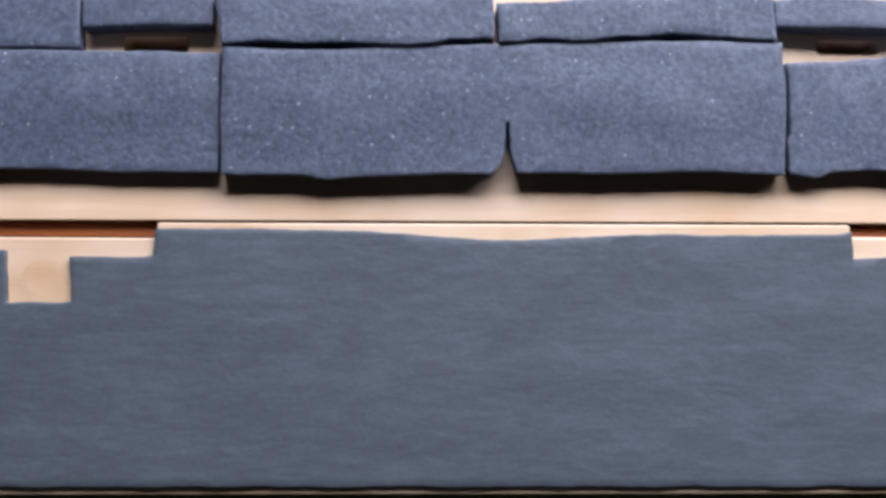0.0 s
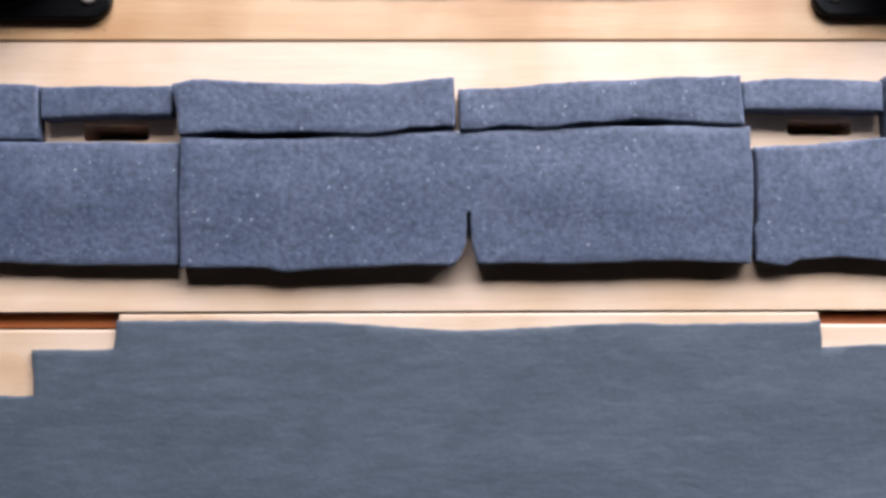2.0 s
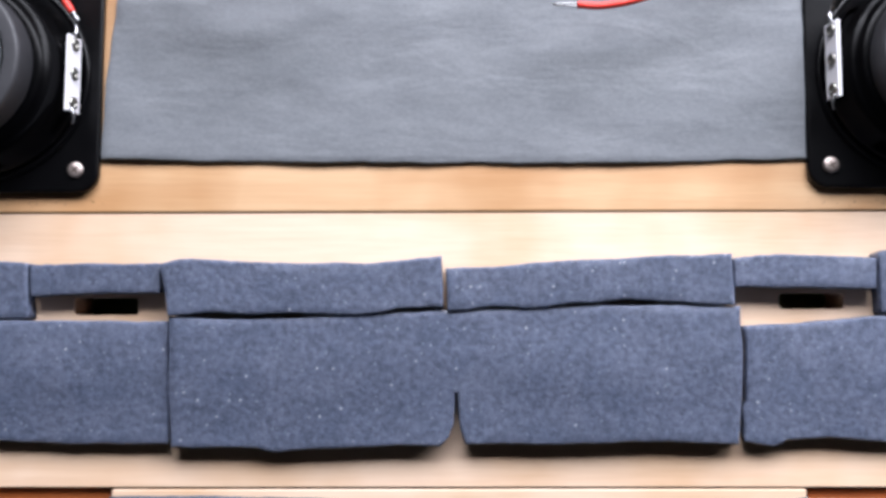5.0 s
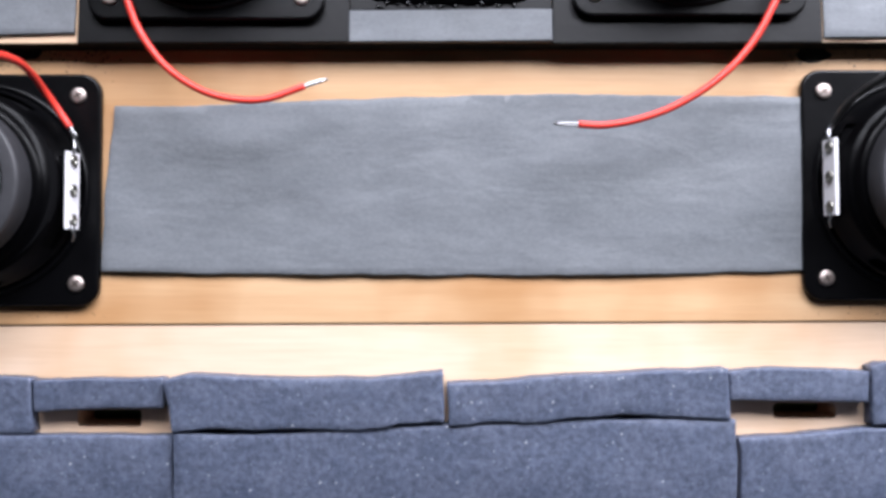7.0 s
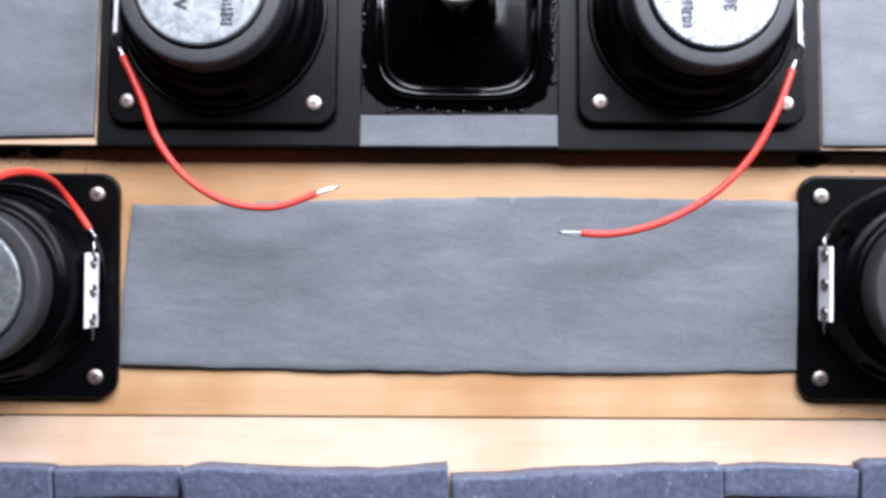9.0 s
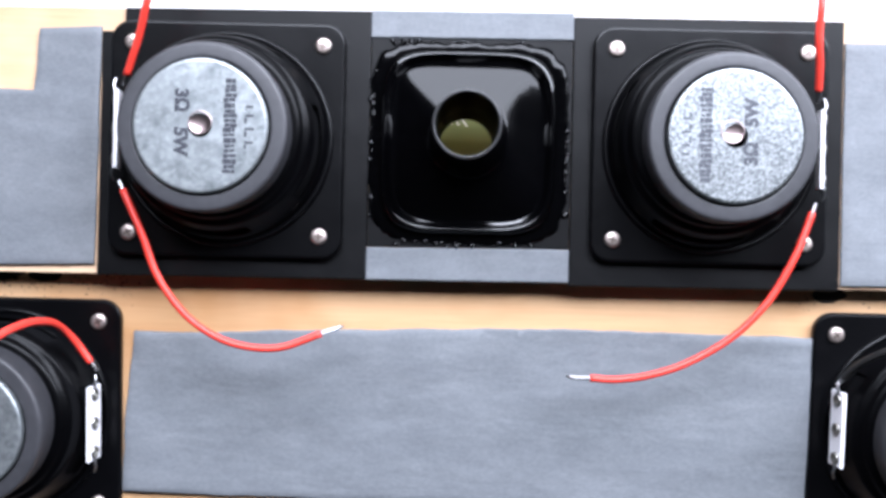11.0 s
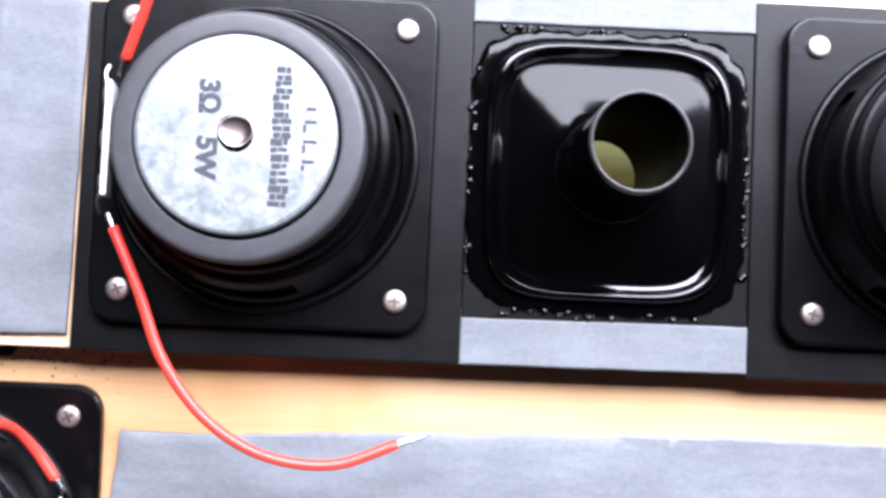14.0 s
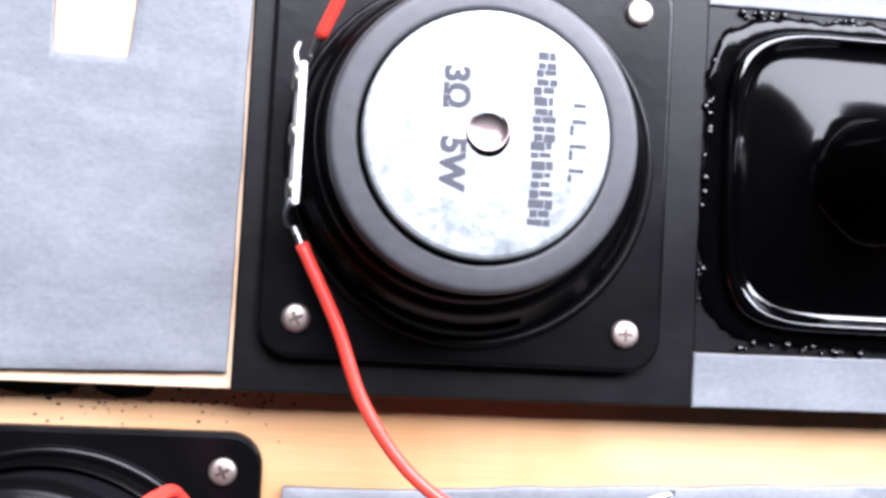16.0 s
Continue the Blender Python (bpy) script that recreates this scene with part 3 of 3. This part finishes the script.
def driver(m, label, leads, offset=(0.0, 0.0), disc=(0.0, 0.0), plate=ZINC, ink=INK):
    """A small square-framed full-range driver seen from behind; its solder terminals lie on its -x side."""
    ob = thing("speaker_driver", label, "speaker", m, "speaker drivers")
    shift = Matrix.Translation(((offset[0] + disc[0]) * MM, (offset[1] + disc[1]) * MM, 0))
    frame_plate = part("frame_plate", slab(rounded(57.6, 57.6, 4.9), 0.02, 2.4), PLASTIC, ob)
    soften(frame_plate, 0.0007, 3)
    part("rim", turned([(26.4, 2.35), (26.2, 3.2), (25.7, 3.5), (25.2, 3.3), (24.8, 2.9), (24.0, 2.7)], 96, False), PLASTIC, ob, "", True)
    shell = turned([(24.9, 2.4), (24.7, 4.6), (24.1, 5.2), (23.4, 8.6), (22.9, 9.2), (22.7, 10.4), (21.9, 11.0), (21.2, 11.1), (21.0, 12.4), (20.4, 13.0), (19.6, 13.1), (18.0, 13.1)], 96, False)
    gaps = []
    for f in shell.faces:
        c = f.calc_center_median() / MM
        a = math.degrees(math.atan2(c.y, c.x)) % 90
        if 5.0 < c.z < 8.8 and math.hypot(c.x, c.y) > 23 and (a < 18 or a > 52):
            gaps.append(f)
    bmesh.ops.delete(shell, geom=gaps, context="FACES")
    for v in shell.verts:
        f = min(1, max(0, (v.co.z / MM - 3) / 10))
        v.co.x += offset[0] * MM * f
        v.co.y += offset[1] * MM * f
    part("basket", shell, BASKET, ob, "black basket with curved windows", True)
    part("cone", turned([(23.6, 2.5), (22.0, 7.5), (20.8, 10.9), (20, 10.9)], 64, False), DARK, ob, "", True)
    magnet = part("magnet_cover", turned([(19.0, 12.6), (19.3, 13.6), (19.35, 19.6), (19.33, 20.2), (19.2, 20.7), (18.95, 21.0), (18.65, 21.1), (18.3, 21.16), (16.3, 21.2), (15.95, 21.2), (15.75, 21.1), (15.65, 20.9), (15.6, 20.3)], 96, False), RUBBER, ob, "black rubber magnet boot", True)
    magnet.matrix_basis = shift
    face = part("face_plate", turned([(15.2, 20.3), (15.2, 22.1), (14.95, 22.4), (14.5, 22.5), (2.7, 22.5), (2.7, 20.8)], 96, False, False), plate, magnet, "mottled zinc-plated disc with dark print")
    part("rivet", turned([(2.72, 22.48), (2.62, 22.58), (2.4, 22.56), (2.2, 22.4), (1.7, 22.15), (1.0, 22.0), (0.2, 21.97)], 32, True, False, -disc[0], -disc[1]), COPPER, magnet, "round pinkish steel rivet", True)
    text = part("print", bmesh.new(), None, magnet, "rating printed in dark ink")
    text.data = lettering("3\u03a9   5W", 0.0041)
    text.data.materials.append(ink)
    text.matrix_basis = pose(-0.0043 - disc[0] * MM, -disc[1] * MM, 0.02256, 0, 0, -90)
    rng = random.Random(5)
    bars = bmesh.new()

    def bar(x0, x1, y0, y1):
        q = [bars.verts.new((x * MM, y * MM, 22.56 * MM)) for x, y in ((x0, y0), (x1, y0), (x1, y1), (x0, y1))]
        w = [bars.verts.new((v.co.x, v.co.y, 22.5 * MM)) for v in q]
        bars.faces.new(q)
        for i in range(4):
            bars.faces.new((w[i], w[(i + 1) % 4], q[(i + 1) % 4], q[i]))

    y = 10.6
    while y > -10.4:
        ln = rng.uniform(0.75, 1.2)
        mid = rng.uniform(6.2, 7.2)
        bar(5.2 + rng.uniform(0, 0.5), mid, y - ln, y)
        bar(mid + 0.13, 8.3 - rng.uniform(0, 0.5), y - ln * rng.uniform(0.7, 1.1), y)
        y -= ln + rng.uniform(0.1, 0.3)
    for y0, ln in ((4.6, 1.0), (2.6, 2.2), (-0.4, 2.2), (-3.4, 1.8)):
        bar(10.0 + 0.4 * rng.random(), 12.4 - 0.5 * rng.random(), y0 - 0.5, y0)
        bar(10.0, 10.5, y0 - ln * 0.9, y0 - 0.7)
    part("serial_print", bars, ink, magnet, "unreadable dark print")
    for sx in (-1, 1):
        for sy in (-1, 1):
            screw(ob, sx * 23.3, sy * 23.3, 2.4, rng.uniform(0, 90))
    # solder terminals on a small upright card
    lean = pose(-0.0244, 0.001, 0.0085, 0, 8, 0)
    card = part("terminal_board", slab(rounded(0.9, 18.6, 0.3, k=3), -2.4, 2.8), CARD, ob, "white terminal card")
    card.matrix_basis = lean
    part("terminal_foot", slab(rounded(2.6, 7.5, 0.5, -23.2, 1.0, 3), 2.4, 6.5), PLASTIC, ob)
    for y in (-7.2, 0, 7.2):
        ringlet = part("eyelet", turned([(1.55, 0.45), (1.55, 0.9), (1.25, 1.1), (0.95, 1.0), (0.8, 0.55), (0.3, 0.5)], 20), EYELET, card, "tinned hollow rivet", True)
        ringlet.matrix_basis = pose(0, y * MM, 0.0006, 0, -90, 0)
    for s in (-1, 1):
        part("lug", tube([(-24.6, 1 + s * 7.5, 9.6), (-25.0, 1 + s * 9.4, 9.8), (-25.2, 1 + s * 10.8, 9.6), (-24.8, 1 + s * 12.2, 9.2)], lambda f: 0.45 - 0.15 * f, 5, 8), TIN, ob, "tinned solder lug", True)
    inv = m.inverted()
    for mat, lab, points, bare in leads:
        local = [inv @ (Vector(p) * MM) / MM for p in points]
        wire = part("wire", tube(local, 0.88, 10, 14), mat, ob, lab, True)
        a, b = local[0], local[1]
        first = (a - b).normalized()
        part("stripped_start", tube([a - first * 0.6, a + first * 1.2, a + first * 2.6], lambda f: 0.6 - 0.12 * f, 4, 8), TIN, wire, "solder joint", True)
        if bare:
            e, d = local[-1], (local[-1] - local[-2]).normalized()
            for k in range(3):
                o = Vector((0, 0.28 * math.cos(k * 2.1), 0.28 * math.sin(k * 2.1)))
                part("bare_strand", tube([e - d * 0.6 + o, e + d * 2.6 + o * 1.2, e + d * (5.2 + 0.3 * k) + o * 0.4], 0.27, 4, 6), TIN, wire, "tinned bare wire end", True)
    return ob


def screw(parent, x, y, z, turn):
    """A pan-head screw; a flat darker cross puts its recess's shade into colour."""
    n = 32
    bm = turned([(2.0, z), (2.0, z + 0.35), (1.8, z + 0.68), (1.35, z + 0.85)], n, True, False, x, y)
    head = part("screw", bm, STEEL, parent, "small steel cross-head screw", True)
    cross = bmesh.new()
    for a in (turn, turn + 90):
        c, s = math.cos(radians(a)), math.sin(radians(a))
        q = []
        for u, v in ((-1.05, -0.24), (1.05, -0.24), (1.05, 0.24), (-1.05, 0.24)):
            q.append(cross.verts.new(((x + u * c - v * s) * MM, (y + u * s + v * c) * MM, (z + 0.855 + (0.004 if a == turn else 0)) * MM)))
        cross.faces.new(q)
    part("cross_shade", cross, RECESS_SHADE, head)
    return head


UPPER_L = TOP @ pose(-0.0612, 0.0340, 0.0009)
UPPER_R = TOP @ pose(0.0571, 0.0350, 0.0009, 0, 0, 180)
MID_L = pose(-0.1170, 0.0966, MID_TOP * MM, 0, 0, 180)
MID_R = pose(0.1148, 0.0978, MID_TOP * MM)
driver(UPPER_L, "black square speaker driver with zinc disc and red wires", [
    (RED, "red silicone wire", [(-84.2, 153.2, 40), (-79, 143, 42), (-75.1, 133.2, 42.6), (-69.2, 124.9, 42.8), (-62.3, 119.6, 43), (-54.7, 116.8, 42.8), (-45.7, 116.5, 42.2), (-36.2, 119.9, 41)], True),
    (RED, "red silicone wire", [(-83.4, 180.4, 40), (-79.4, 189.6, 43), (-76, 200, 45), (-71, 216, 38), (-64, 240, 12), (-50, 262, 1.8)], False)], (-1.2, 1.3), (0.0, -0.65))
driver(UPPER_R, "black square speaker driver with scuffed zinc disc, red wires", [
    (RED, "red silicone wire", [(80.2, 151.6, 40), (76, 141.2, 41.6), (70, 130.4, 42), (62, 121.8, 42), (52, 115.4, 41.8), (43, 112, 41.5), (35, 110.6, 41), (28.6, 110.8, 41)], True),
    (RED, "red silicone wire", [(80.4, 180.4, 40), (79.6, 186, 42), (78.4, 193, 44), (79, 205, 43), (84, 226, 24), (92, 248, 1.8)], False)], (0.5, -1.0), (-0.8, 0.9), SCUFFED, FADED_INK)
driver(MID_L, "black square speaker driver with rounded frame and red wire", [
    (RED, "red silicone wire", [(-93, 110.8, 36.8), (-95.8, 115.2, 37.6), (-97.8, 119, 40.5), (-98.3, 121.6, 46), (-98.6, 122.8, 52), (-99.4, 123.1, 56), (-100.3, 122.8, 60), (-101.6, 121.9, 64), (-104.4, 119.2, 69), (-111, 113, 74), (-123, 104, 74), (-140, 97, 60), (-158, 93, 34)], False)], (2.6, 0.0))
driver(MID_R, "black square speaker driver with rounded frame and black wire", [
    (BLACKWIRE, "black silicone wire", [(90.6, 111.6, 37.5), (92.4, 115.6, 41), (96.4, 119.6, 46), (102, 122.4, 50), (110, 122.6, 52.5), (124, 117, 50), (152, 110, 33)], False)], (1.6, 0.0))

# ---- black paint left along the middle panel's far edge ----
rng = random.Random(9)
bm = bmesh.new()


def fleck(cx, cy, r, squash):
    pts = []
    n = 14
    for i in range(n):
        a = 2 * math.pi * i / n
        k = r * (1 + 0.35 * noise.noise(Vector((math.cos(a) * 1.5 + cx, math.sin(a) * 1.5 + cy, 4))))
        pts.append(bm.verts.new(((cx + k * math.cos(a)) * MM, (cy + squash * k * math.sin(a)) * MM, (MID_TOP + 0.05) * MM)))
    bm.faces.new(pts)


for i in range(190):
    fleck(-84 - 46 * rng.random() ** 0.8, 131.6 - abs(rng.gauss(0, 2.6)), rng.uniform(0.07, 0.34), rng.uniform(0.3, 0.9))
for i in range(60):
    fleck(rng.uniform(82, 130), 131.6 - abs(rng.gauss(0, 1.8)), rng.uniform(0.07, 0.3), rng.uniform(0.3, 0.9))
for i in range(70):
    fleck(rng.choice((-1, 1)) * rng.uniform(86, 130), 64.6 + abs(rng.gauss(0, 1.2)), rng.uniform(0.06, 0.22), rng.uniform(0.3, 0.8))
for x, y, r, q in ((-108, 131.2, 4.2, 0.45), (-120, 131.6, 7, 0.3), (90, 131.0, 4.6, 0.42)):
    fleck(x, y, r, q)
tagged(as_object("paint_flecks", bm, SMUDGE), "black paint flecks along the panel's far edge", "paint", kind="stuff")
